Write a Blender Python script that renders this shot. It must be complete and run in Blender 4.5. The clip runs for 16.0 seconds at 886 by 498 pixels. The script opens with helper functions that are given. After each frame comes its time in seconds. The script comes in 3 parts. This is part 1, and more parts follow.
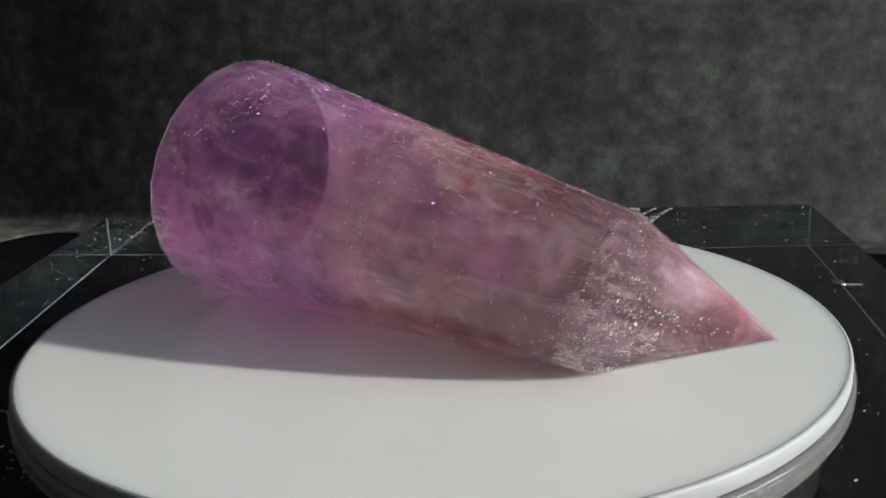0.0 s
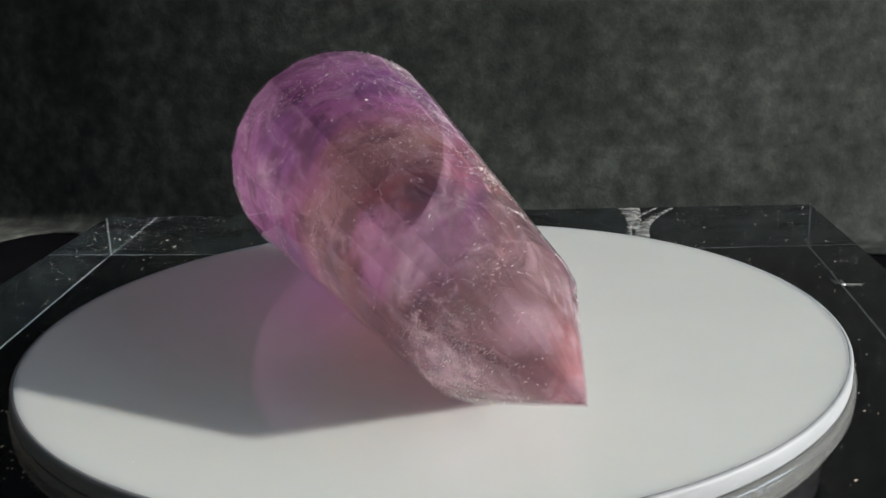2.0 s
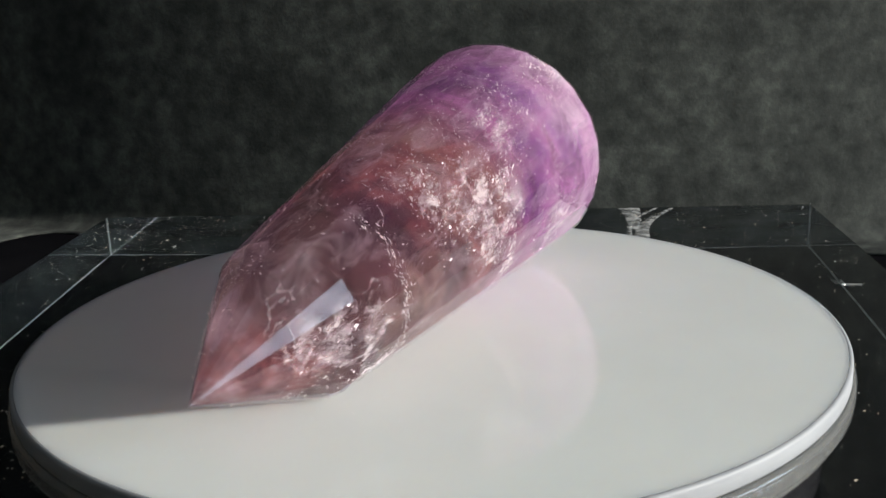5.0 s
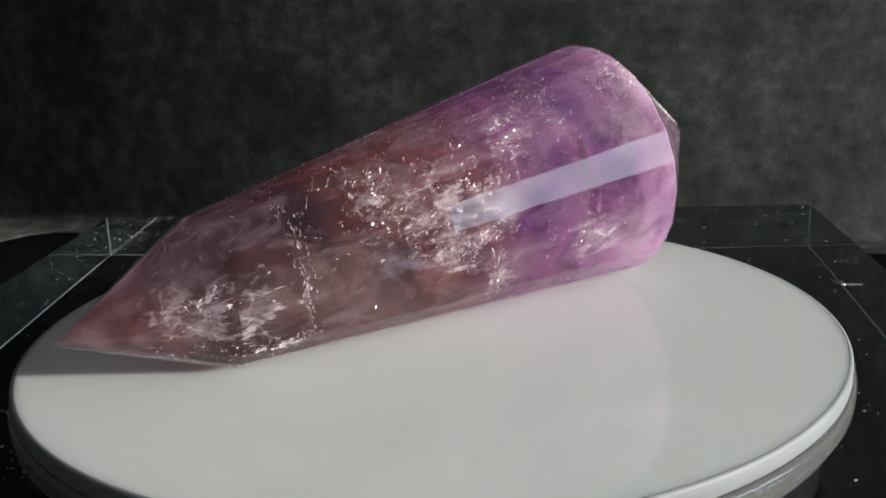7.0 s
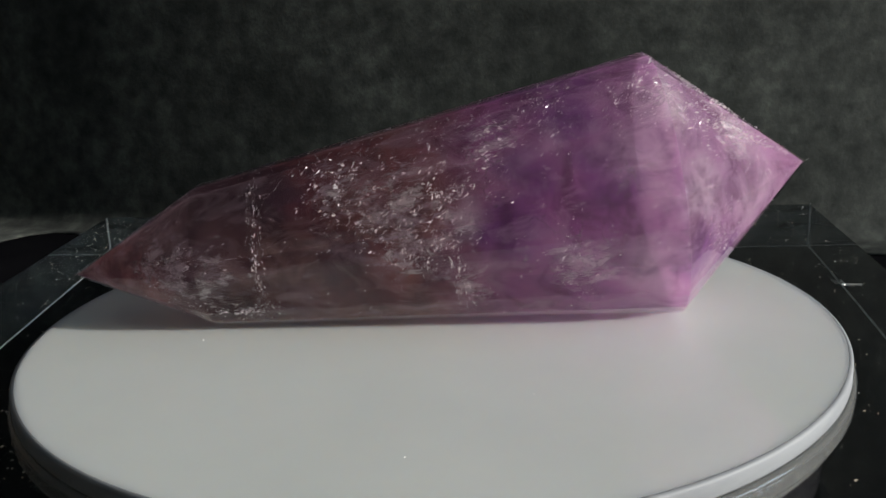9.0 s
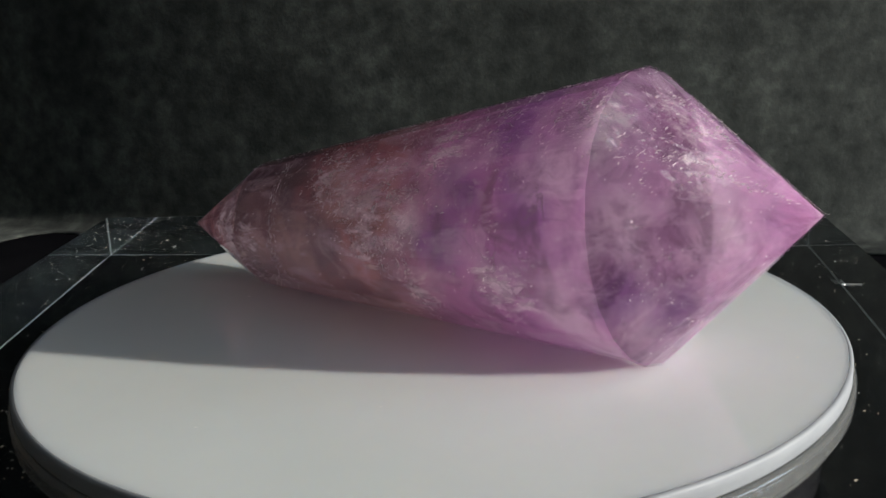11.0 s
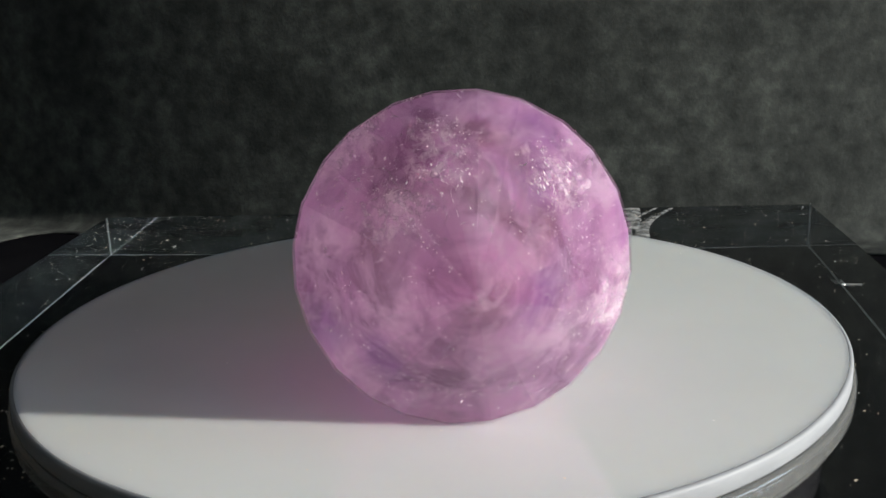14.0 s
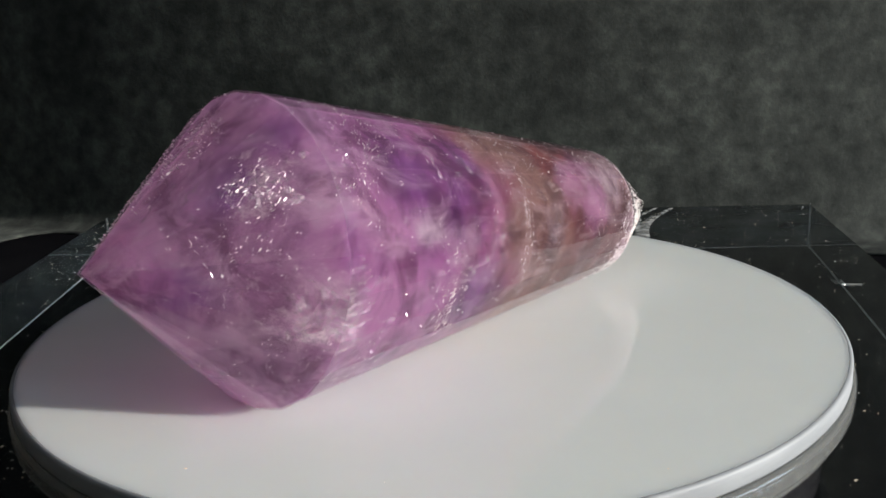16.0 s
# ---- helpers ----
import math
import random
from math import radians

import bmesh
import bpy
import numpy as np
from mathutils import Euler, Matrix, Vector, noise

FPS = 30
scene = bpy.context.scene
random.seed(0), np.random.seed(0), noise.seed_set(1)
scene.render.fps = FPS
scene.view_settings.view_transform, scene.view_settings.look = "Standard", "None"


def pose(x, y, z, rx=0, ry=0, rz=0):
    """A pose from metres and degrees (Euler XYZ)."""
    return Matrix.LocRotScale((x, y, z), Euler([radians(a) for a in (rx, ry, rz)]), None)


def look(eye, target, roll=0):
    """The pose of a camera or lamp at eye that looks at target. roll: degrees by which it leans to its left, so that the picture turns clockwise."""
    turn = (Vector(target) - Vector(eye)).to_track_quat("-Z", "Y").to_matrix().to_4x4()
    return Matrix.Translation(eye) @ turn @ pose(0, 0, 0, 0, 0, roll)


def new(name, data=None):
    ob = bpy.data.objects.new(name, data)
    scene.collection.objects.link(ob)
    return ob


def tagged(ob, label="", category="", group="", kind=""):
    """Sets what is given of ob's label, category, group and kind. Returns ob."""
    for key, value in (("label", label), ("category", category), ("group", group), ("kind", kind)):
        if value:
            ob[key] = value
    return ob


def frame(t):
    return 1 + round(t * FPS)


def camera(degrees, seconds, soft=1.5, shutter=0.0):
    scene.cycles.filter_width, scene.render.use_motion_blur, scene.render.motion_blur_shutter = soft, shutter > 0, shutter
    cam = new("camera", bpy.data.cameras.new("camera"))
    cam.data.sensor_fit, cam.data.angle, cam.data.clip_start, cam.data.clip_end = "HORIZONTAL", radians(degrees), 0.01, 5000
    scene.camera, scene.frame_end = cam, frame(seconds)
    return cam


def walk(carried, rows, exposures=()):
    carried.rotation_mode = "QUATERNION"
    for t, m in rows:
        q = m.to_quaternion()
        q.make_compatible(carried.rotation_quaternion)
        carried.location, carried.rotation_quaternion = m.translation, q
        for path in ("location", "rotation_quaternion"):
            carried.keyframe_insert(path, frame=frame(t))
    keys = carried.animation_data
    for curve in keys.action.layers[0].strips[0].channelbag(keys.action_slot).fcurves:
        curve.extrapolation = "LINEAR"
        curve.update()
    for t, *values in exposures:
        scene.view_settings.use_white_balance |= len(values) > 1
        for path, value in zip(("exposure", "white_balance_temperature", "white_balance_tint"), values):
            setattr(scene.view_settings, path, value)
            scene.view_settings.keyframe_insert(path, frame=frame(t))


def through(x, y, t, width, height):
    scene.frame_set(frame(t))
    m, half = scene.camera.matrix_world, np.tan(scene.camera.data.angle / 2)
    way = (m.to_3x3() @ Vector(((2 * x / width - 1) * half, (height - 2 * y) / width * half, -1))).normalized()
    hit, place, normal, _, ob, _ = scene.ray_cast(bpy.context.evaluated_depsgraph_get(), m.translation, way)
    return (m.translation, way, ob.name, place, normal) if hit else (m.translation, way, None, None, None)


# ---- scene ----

# the camera stands still on a small stand before the turntable
cam = camera(46.24, 16.0, soft=1.5)
EYE, TARGET, ROLL = (0.0, -0.15156, 0.05365), (0.002142, -0.005575, 0.012975), -2.213
walk(cam, [(0.0, look(EYE, TARGET, ROLL)), (16.0, look(EYE, TARGET, ROLL))],
     exposures=[(0.0, 0.78), (4.2, 0.82), (6.5, 0.56), (9.0, 0.32), (12.5, 0.66), (14.5, 0.70), (16.0, 0.68)])

# ---- light: a low sun and the sky, both through one window ----
SUN_AZ, SUN_EL = radians(-20), radians(12)
world = bpy.data.worlds.new("sky")
scene.world = world
world.use_nodes = True
wn = world.node_tree
wn.nodes.clear()
w_out = wn.nodes.new("ShaderNodeOutputWorld")
w_bg = wn.nodes.new("ShaderNodeBackground")
w_sky = wn.nodes.new("ShaderNodeTexSky")
w_sky.sky_type, w_sky.sun_disc = "NISHITA", False
w_sky.sun_elevation, w_sky.sun_rotation = SUN_EL, radians(90) - SUN_AZ
w_bg.inputs[1].default_value = 0.05
wn.links.new(w_sky.outputs[0], w_bg.inputs[0])
wn.links.new(w_bg.outputs[0], w_out.inputs[0])

SUN_DIR = Vector((math.cos(SUN_EL) * math.cos(SUN_AZ), math.cos(SUN_EL) * math.sin(SUN_AZ), math.sin(SUN_EL)))
sun_data = bpy.data.lights.new("sun", "SUN")
sun_data.energy, sun_data.angle, sun_data.color = 5.0, radians(1.4), (1.0, 0.95, 0.88)
sun = new("sun", sun_data)
sun.matrix_world = look(SUN_DIR * 4, (0, 0, 0))

# window opening in the east wall
WALL_X, WIN_Y, WIN_Z = 1.5, (-1.4, 0.06), (0.04, 0.86)
win_data = bpy.data.lights.new("window_skylight", "AREA")
win_data.shape, win_data.size, win_data.size_y = "RECTANGLE", WIN_Y[1] - WIN_Y[0], WIN_Z[1] - WIN_Z[0]
win_data.energy, win_data.color = 13.8, (0.60, 0.79, 1.0)
win_lamp = new("window_skylight", win_data)
win_mid = Vector((WALL_X + 0.02, sum(WIN_Y) / 2, sum(WIN_Z) / 2))
win_lamp.matrix_world = Matrix.Translation(win_mid) @ Matrix(((0, 0, 1, 0), (1, 0, 0, 0), (0, 1, 0, 0), (0, 0, 0, 1)))


# ---- materials ----
class Nodes:
    """A small helper to write node trees down in few lines."""

    def __init__(self, name):
        self.mat = bpy.data.materials.new(name)
        self.mat.use_nodes = True
        self.tree = self.mat.node_tree
        self.tree.nodes.clear()
        self.out = self.add("ShaderNodeOutputMaterial")

    def add(self, kind, **sets):
        node = self.tree.nodes.new(kind)
        for key, value in sets.items():
            setattr(node, key, value)
        return node

    def put(self, node, **ins):
        for key, value in ins.items():
            key = key.replace("_", " ")
            socket = node.inputs[int(key[1:])] if key[0] == "i" and key[1:].isdigit() else node.inputs[key]
            if isinstance(value, bpy.types.NodeSocket):
                self.tree.links.new(value, socket)
            else:
                socket.default_value = value
        return node

    def coords(self, scale=(1, 1, 1), rot=(0, 0, 0)):
        tc = self.add("ShaderNodeTexCoord")
        mp = self.put(self.add("ShaderNodeMapping"), Vector=tc.outputs["Object"], Scale=scale, Rotation=rot)
        return mp.outputs[0]

    def noise(self, vec, scale, detail=6.0, rough=0.6, distort=0.0):
        n = self.put(self.add("ShaderNodeTexNoise"), Vector=vec, Scale=scale, Detail=detail, Roughness=rough, Distortion=distort)
        return n.outputs["Fac"]

    def ramp(self, fac, stops, mode="LINEAR"):
        r = self.add("ShaderNodeValToRGB")
        r.color_ramp.interpolation = mode
        els = r.color_ramp.elements
        while len(els) < len(stops):
            els.new(0.5)
        for e, (p, col) in zip(els, stops):
            e.position = p
            e.color = (*col, 1) if isinstance(col, tuple) else (col, col, col, 1)
        self.put(r, Fac=fac)
        return r.outputs[0]

    def mix(self, fac, a, b, blend="MIX"):
        m = self.add("ShaderNodeMix", data_type="RGBA", blend_type=blend)
        for sock, value in ((m.inputs[0], fac), (m.inputs[6], a), (m.inputs[7], b)):
            if isinstance(value, bpy.types.NodeSocket):
                self.tree.links.new(value, sock)
            else:
                sock.default_value = (*value, 1) if isinstance(value, tuple) else value
        return m.outputs[2]

    def math(self, op, a, b=0.0, clamp=False):
        m = self.add("ShaderNodeMath", operation=op, use_clamp=clamp)
        self.put(m, i0=a, i1=b)
        return m.outputs[0]

    def bump(self, height, strength, dist):
        return self.put(self.add("ShaderNodeBump"), Height=height, Strength=strength, Distance=dist).outputs[0]

    def principled(self, **ins):
        return self.put(self.add("ShaderNodeBsdfPrincipled"), **ins).outputs[0]

    def done(self, shader):
        self.tree.links.new(shader, self.out.inputs[0])
        return self.mat


def wall_paint(name, colour):
    n = Nodes(name)
    v = n.coords()
    blot = n.noise(v, 3.0)
    fine = n.noise(v, 140.0)
    col = n.mix(n.ramp(blot, [(0.3, 0.0), (0.7, 1.0)]), colour, tuple(c * 0.88 for c in colour))
    return n.done(n.principled(Base_Color=col, Roughness=0.85, Normal=n.bump(fine, 0.15, 0.001)))


def charcoal_card():
    n = Nodes("charcoal_card")
    v = n.coords()
    blot = n.noise(v, 122.0, 5.0, 0.58)
    big = n.noise(v, 22.0, 4.0, 0.6)
    fibre = n.noise(v, 700.0, 3.0, 0.7)
    col = n.ramp(blot, [(0.32, (0.028, 0.031, 0.028)), (0.5, (0.048, 0.052, 0.047)), (0.68, (0.076, 0.083, 0.073))])
    col = n.mix(n.ramp(big, [(0.38, 0.6), (0.62, 0.0)]), col, (0.014, 0.0155, 0.0145))
    return n.done(n.principled(Base_Color=col, Roughness=0.95, Specular_IOR_Level=0.15, Normal=n.bump(fibre, 0.35, 0.0004)))


def black_cloth():
    n = Nodes("black_cloth")
    v = n.coords()
    weave = n.noise(v, 900.0, 3.0, 0.7)
    col = n.ramp(n.noise(v, 20.0), [(0.3, (0.004, 0.004, 0.005)), (0.7, (0.008, 0.008, 0.009))])
    return n.done(n.principled(Base_Color=col, Roughness=1.0, Specular_IOR_Level=0.0, Normal=n.bump(weave, 0.5, 0.0004)))


def opal_acrylic():
    """White opal sheet: light spreads a few millimetres inside it."""
    n = Nodes("opal_white_acrylic")
    v = n.coords()
    smear = n.noise(n.coords((60, 22, 40), (0, 0, 0.5)), 1.0, 5.0, 0.6)
    col = n.ramp(n.noise(v, 40.0, 4.0), [(0.3, (0.695, 0.72, 0.69)), (0.7, (0.73, 0.755, 0.72))])
    rough = n.ramp(smear, [(0.3, 0.015), (0.75, 0.05)])
    return n.done(n.principled(Base_Color=col, Roughness=rough, IOR=1.49, Subsurface_Weight=1.0, Subsurface_Radius=(1.0, 0.9, 0.8),
                               Subsurface_Scale=0.004, Normal=n.bump(n.noise(v, 300.0, 2.0), 0.02, 0.0002)))


def clear_acrylic(name, tint, rough, through=0.97):
    n = Nodes(name)
    scratch_or_glint = n.noise(n.coords((50, 50, 2500)), 1.0, 4.0, 0.7)
    r = n.ramp(scratch_or_glint, [(0.4, rough), (0.8, rough + 0.06)])
    return n.done(n.principled(Base_Color=(*tint, 1), Roughness=r, IOR=1.49, Transmission_Weight=through))


def milky_rim():
    n = Nodes("milky_rim_acrylic")
    g = n.noise(n.coords((1, 1, 6)), 90.0, 4.0, 0.6)
    col = n.ramp(g, [(0.3, (0.20, 0.21, 0.22)), (0.7, (0.25, 0.26, 0.27))])
    return n.done(n.principled(Base_Color=col, Roughness=0.6, IOR=1.49, Transmission_Weight=0.05))


def block_acrylic():
    n = Nodes("clear_block_acrylic")
    v = n.coords()
    r = n.ramp(n.noise(v, 35.0, 7.0, 0.7), [(0.45, 0.0), (0.8, 0.04)])
    return n.done(n.principled(Base_Color=(0.86, 0.95, 0.97, 1), Roughness=r, IOR=1.49, Transmission_Weight=0.995))


def polished_side():
    """The cut and flame-polished sides of the block, with faint saw lines left."""
    n = Nodes("polished_acrylic_sides")
    saw = n.noise(n.coords((40, 40, 900)), 1.0, 4.0, 0.7)
    cloud = n.noise(n.coords(), 60.0, 5.0, 0.6)
    r = n.ramp(saw, [(0.3, 0.0), (0.8, 0.05)])
    return n.done(n.principled(Base_Color=(0.80, 0.93, 0.96, 1), Roughness=r, IOR=1.49, Transmission_Weight=n.ramp(cloud, [(0.35, 0.985), (0.8, 0.94)])))


def frosted_edge():
    """Scraped corners of the block, which catch the light."""
    n = Nodes("frosted_acrylic_edge")
    g = n.noise(n.coords(), 220.0, 4.0, 0.7)
    return n.done(n.principled(Base_Color=(0.42, 0.47, 0.47, 1), Roughness=n.ramp(g, [(0.3, 0.25), (0.7, 0.5)]), IOR=1.49, Transmission_Weight=n.ramp(g, [(0.35, 0.5), (0.7, 0.9)])))


def black_plastic():
    n = Nodes("black_plastic")
    v = n.coords()
    return n.done(n.principled(Base_Color=(0.012, 0.012, 0.013, 1), Roughness=n.ramp(n.noise(v, 80.0), [(0.3, 0.05), (0.7, 0.10)]), Coat_Weight=0.3))


def polish():
    """The polished skin of the stone: clear, with the gloss of quartz."""
    n = Nodes("polished_quartz_skin")
    v = n.coords()
    lw = n.put(n.add("ShaderNodeLayerWeight"), Blend=0.5)
    wave = n.bump(n.noise(v, 90.0, 2.0, 0.4), 0.02, 0.0006)
    n.put(lw, Normal=wave)
    fac = n.math("MULTIPLY_ADD", n.math("POWER", lw.outputs["Facing"], 5.0), 0.95)
    fac.node.inputs[2].default_value = 0.038
    clear = n.put(n.add("ShaderNodeBsdfTransparent"), Color=(0.985, 0.96, 0.98, 1)).outputs[0]
    gloss = n.put(n.add("ShaderNodeBsdfGlossy"), Color=(1, 1, 1, 1), Roughness=0.005, Normal=wave).outputs[0]
    m = n.put(n.add("ShaderNodeMixShader"), i0=fac, i1=clear, i2=gloss).outputs[0]
    return n.done(m)


# the stone lies along its own x axis: narrow shoulder at -0.035, wide shoulder at 0.035
def inner_layer(name, seed, amount):
    """Drifts, frost and fine crackle that hang in the clear quartz, between the skin and the heart."""
    n = Nodes(name)
    at = n.add("ShaderNodeTexCoord").outputs["Object"]

    def where(scale=(1, 1, 1), rot=(0, 0, 0)):
        return n.put(n.add("ShaderNodeMapping"), Vector=at, Scale=scale, Rotation=rot, Location=(seed, seed * 0.7, seed * 1.3)).outputs[0]

    zone = n.add("ShaderNodeAttribute", attribute_name="zone").outputs["Color"]
    spots = n.add("ShaderNodeAttribute", attribute_name="frost").outputs["Fac"]
    drift = n.noise(where((1, 1, 1), (0.4, 0.7, 0.2)), 75.0, 8.0, 0.66, 0.8)
    drift = n.ramp(drift, [(0.50, 0.0), (0.74, 0.3 * amount)])
    wisp = n.noise(where((0.6, 1.4, 1.4), (0.3, 0.5, 0.9)), 330.0, 8.0, 0.74, 0.5)
    frost = n.ramp(n.math("ADD", wisp, n.math("MULTIPLY", spots, 0.12)), [(0.63, 0.0), (0.72, 0.8 * amount)])
    bent = n.put(n.add("ShaderNodeTexNoise"), Vector=where(), Scale=160.0, Detail=4.0).outputs["Color"]
    warp = n.put(n.add("ShaderNodeVectorMath", operation="MULTIPLY_ADD"), i0=bent, i1=(0.010, 0.010, 0.010), i2=where((0.7, 1, 1))).outputs[0]
    vor = n.put(n.add("ShaderNodeTexVoronoi", feature="DISTANCE_TO_EDGE"), Vector=warp, Scale=150.0).outputs["Distance"]
    line = n.ramp(vor, [(0.0, 1.0), (0.035, 0.0)])
    seen = n.ramp(n.math("ADD", n.noise(where((1, 1, 1), (1.1, 0.2, 0.6)), 110.0, 3.0, 0.6), n.math("MULTIPLY", spots, 0.12)), [(0.54, 0.0), (0.66, 0.5 * amount)])
    crackle = n.math("MULTIPLY", line, seen)
    col = n.mix(n.math("MAXIMUM", frost, crackle, True), n.mix(0.45, zone, (0.85, 0.74, 0.80)), (0.95, 0.92, 0.88))
    fac = n.math("MINIMUM", n.math("MAXIMUM", n.math("MAXIMUM", drift, frost), crackle), 0.95)
    diff = n.put(n.add("ShaderNodeBsdfDiffuse"), Color=col).outputs[0]
    lit = n.put(n.add("ShaderNodeBsdfTranslucent"), Color=col).outputs[0]
    body = n.put(n.add("ShaderNodeMixShader"), i0=0.5, i1=diff, i2=lit).outputs[0]
    clear = n.put(n.add("ShaderNodeBsdfTransparent"), Color=(0.99, 0.955, 0.985, 1)).outputs[0]
    return n.done(n.put(n.add("ShaderNodeMixShader"), i0=fac, i1=clear, i2=body).outputs[0])


def heart(name, seed, dense, glow):
    """The cloudy inside of the stone: zoned colour with dark smoke and pale streaks; light wanders far through it."""
    n = Nodes(name)
    at = n.add("ShaderNodeTexCoord").outputs["Object"]

    def where(scale=(1, 1, 1), rot=(0, 0, 0)):
        return n.put(n.add("ShaderNodeMapping"), Vector=at, Scale=scale, Rotation=rot, Location=(seed, seed * 0.7, seed * 1.3)).outputs[0]

    zone = n.add("ShaderNodeAttribute", attribute_name="zone").outputs["Color"]
    spots = n.add("ShaderNodeAttribute", attribute_name="frost").outputs["Fac"]
    smoke = n.ramp(n.noise(where((1.3, 1, 1)), 130.0, 7.0, 0.62, 0.6), [(0.38, 0.85), (0.57, 0.0)])
    col = n.mix(smoke, zone, n.mix(1.0, zone, (0.34, 0.26, 0.32), "MULTIPLY"))
    pale = n.ramp(n.noise(where((0.7, 1.2, 1.2), (0.4, 0.7, 0.2)), 150.0, 9.0, 0.7, 0.9), [(0.48, 0.0), (0.66, 0.85)])
    col = n.mix(pale, col, n.mix(0.40, zone, (0.93, 0.84, 0.87)))
    fine = n.noise(where((0.6, 1.4, 1.4), (0.3, 0.5, 0.9)), 420.0, 8.0, 0.75, 0.4)
    col = n.mix(n.ramp(n.math("ADD", fine, n.math("MULTIPLY", spots, 0.15)), [(0.60, 0.0), (0.74, 0.85)]), col, (0.93, 0.88, 0.86))
    deep = n.principled(Base_Color=col, Roughness=1.0, Specular_IOR_Level=0.0, Subsurface_Weight=1.0, Subsurface_Radius=(1.0, 0.8, 0.95), Subsurface_Scale=0.012)
    lit = n.put(n.add("ShaderNodeBsdfTranslucent"), Color=n.mix(0.12, col, (0.95, 0.86, 0.91))).outputs[0]
    body = n.put(n.add("ShaderNodeMixShader"), i0=glow, i1=deep, i2=lit).outputs[0]
    clear = n.put(n.add("ShaderNodeBsdfTransparent"), Color=n.mix(0.8, zone, (0.98, 0.93, 0.97))).outputs[0]
    return n.done(n.put(n.add("ShaderNodeMixShader"), i0=dense, i1=clear, i2=body).outputs[0])


def flake():
    n = Nodes("fracture_flake")
    geo = n.add("ShaderNodeNewGeometry")
    col = n.ramp(geo.outputs["Random Per Island"], [(0.0, (0.80, 0.70, 0.68)), (0.3, (0.95, 0.92, 0.88)), (1.0, (0.98, 0.97, 0.93))])
    body = n.principled(Base_Color=col, Roughness=0.28, Specular_IOR_Level=1.0, Coat_Weight=1.0, Coat_Roughness=0.2)
    back = n.put(n.add("ShaderNodeBsdfTranslucent"), Color=col).outputs[0]
    return n.done(n.put(n.add("ShaderNodeMixShader"), i0=0.45, i1=body, i2=back).outputs[0])


def caustic_strip():
    """A painted sun caustic: patchy pale colour, thin enough to see the block through it."""
    n = Nodes("painted_caustic")
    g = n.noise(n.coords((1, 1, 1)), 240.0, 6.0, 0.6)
    lit_patch = n.principled(Base_Color=(0.88, 0.89, 0.86, 1), Roughness=0.35)
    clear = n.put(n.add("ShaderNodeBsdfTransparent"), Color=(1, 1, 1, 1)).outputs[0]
    return n.done(n.put(n.add("ShaderNodeMixShader"), i0=n.ramp(g, [(0.36, 0.0), (0.72, 0.62)]), i1=clear, i2=lit_patch).outputs[0])


def dust():
    n = Nodes("dust")
    geo = n.add("ShaderNodeNewGeometry")
    col = n.ramp(geo.outputs["Random Per Island"], [(0.0, (0.75, 0.58, 0.40)), (0.5, (0.90, 0.84, 0.70)), (1.0, (0.95, 0.95, 0.93))])
    return n.done(n.principled(Base_Color=col, Roughness=0.8, Specular_IOR_Level=0.2))


M_WALL = wall_paint("warm_wall_paint", (0.62, 0.50, 0.38))
M_CEIL = wall_paint("ceiling_paint", (0.72, 0.71, 0.68))
M_CARD = charcoal_card()
M_CLOTH = black_cloth()
M_OPAL = opal_acrylic()
M_CLEAR = clear_acrylic("clear_disc_acrylic", (0.92, 0.94, 0.91), 0.03, 0.91)
M_RIM = milky_rim()
M_BLOCK = block_acrylic()
M_SIDE = polished_side()
M_EDGE = frosted_edge()
M_BASE = black_plastic()
M_SKIN = polish()
M_VEIN = inner_layer("amethyst_veins", 0.31, 0.8)
M_BODY = heart("amethyst_body", 0.0, 0.74, 0.78)
M_FLAKE = flake()
M_DUST = dust()
M_CAUSTIC = caustic_strip()


# ---- mesh helpers ----
def link(name, bm, material, parent=None, label="", smooth=False):
    me = bpy.data.meshes.new(name)
    bm.normal_update()
    bm.to_mesh(me)
    bm.free()
    me.materials.append(material)
    for p in me.polygons:
        p.use_smooth = smooth
    ob = new(name, me)
    if parent:
        ob.parent = parent
    if label:
        ob["label"] = label
    return ob


def part(name, bm, material, parent, label="", smooth=False):
    return link(name, bm, material, parent, label, smooth)


def empty(name):
    e = new(name)
    e.empty_display_size = 0.01
    return e


def box_bm(lo, hi, bm=None):
    bm = bm or bmesh.new()
    made = bmesh.ops.create_cube(bm, size=1.0)["verts"]
    for v in made:
        v.co = Vector([(l + h) / 2 + c * (h - l) for l, h, c in zip(lo, hi, v.co)])
    return bm


def lathe(profile, steps=160, closed=False):
    """A closed solid turned round z from (radius, height) pairs that start and end on the axis."""
    bm = bmesh.new()
    rings = []
    for r, z in profile:
        if r < 1e-9:
            rings.append([bm.verts.new((0, 0, z))])
        else:
            rings.append([bm.verts.new((r * math.cos(2 * math.pi * k / steps), r * math.sin(2 * math.pi * k / steps), z)) for k in range(steps)])
    pairs = list(zip(rings, rings[1:])) + ([(rings[-1], rings[0])] if closed else [])
    for a, b in pairs:
        for k in range(steps):
            j = (k + 1) % steps
            if len(a) == 1:
                bm.faces.new((a[0], b[k], b[j]))
            elif len(b) == 1:
                bm.faces.new((a[k], b[0], a[j]))
            else:
                bm.faces.new((a[k], b[k], b[j], a[j]))
    bmesh.ops.recalc_face_normals(bm, faces=bm.faces)
    return bm


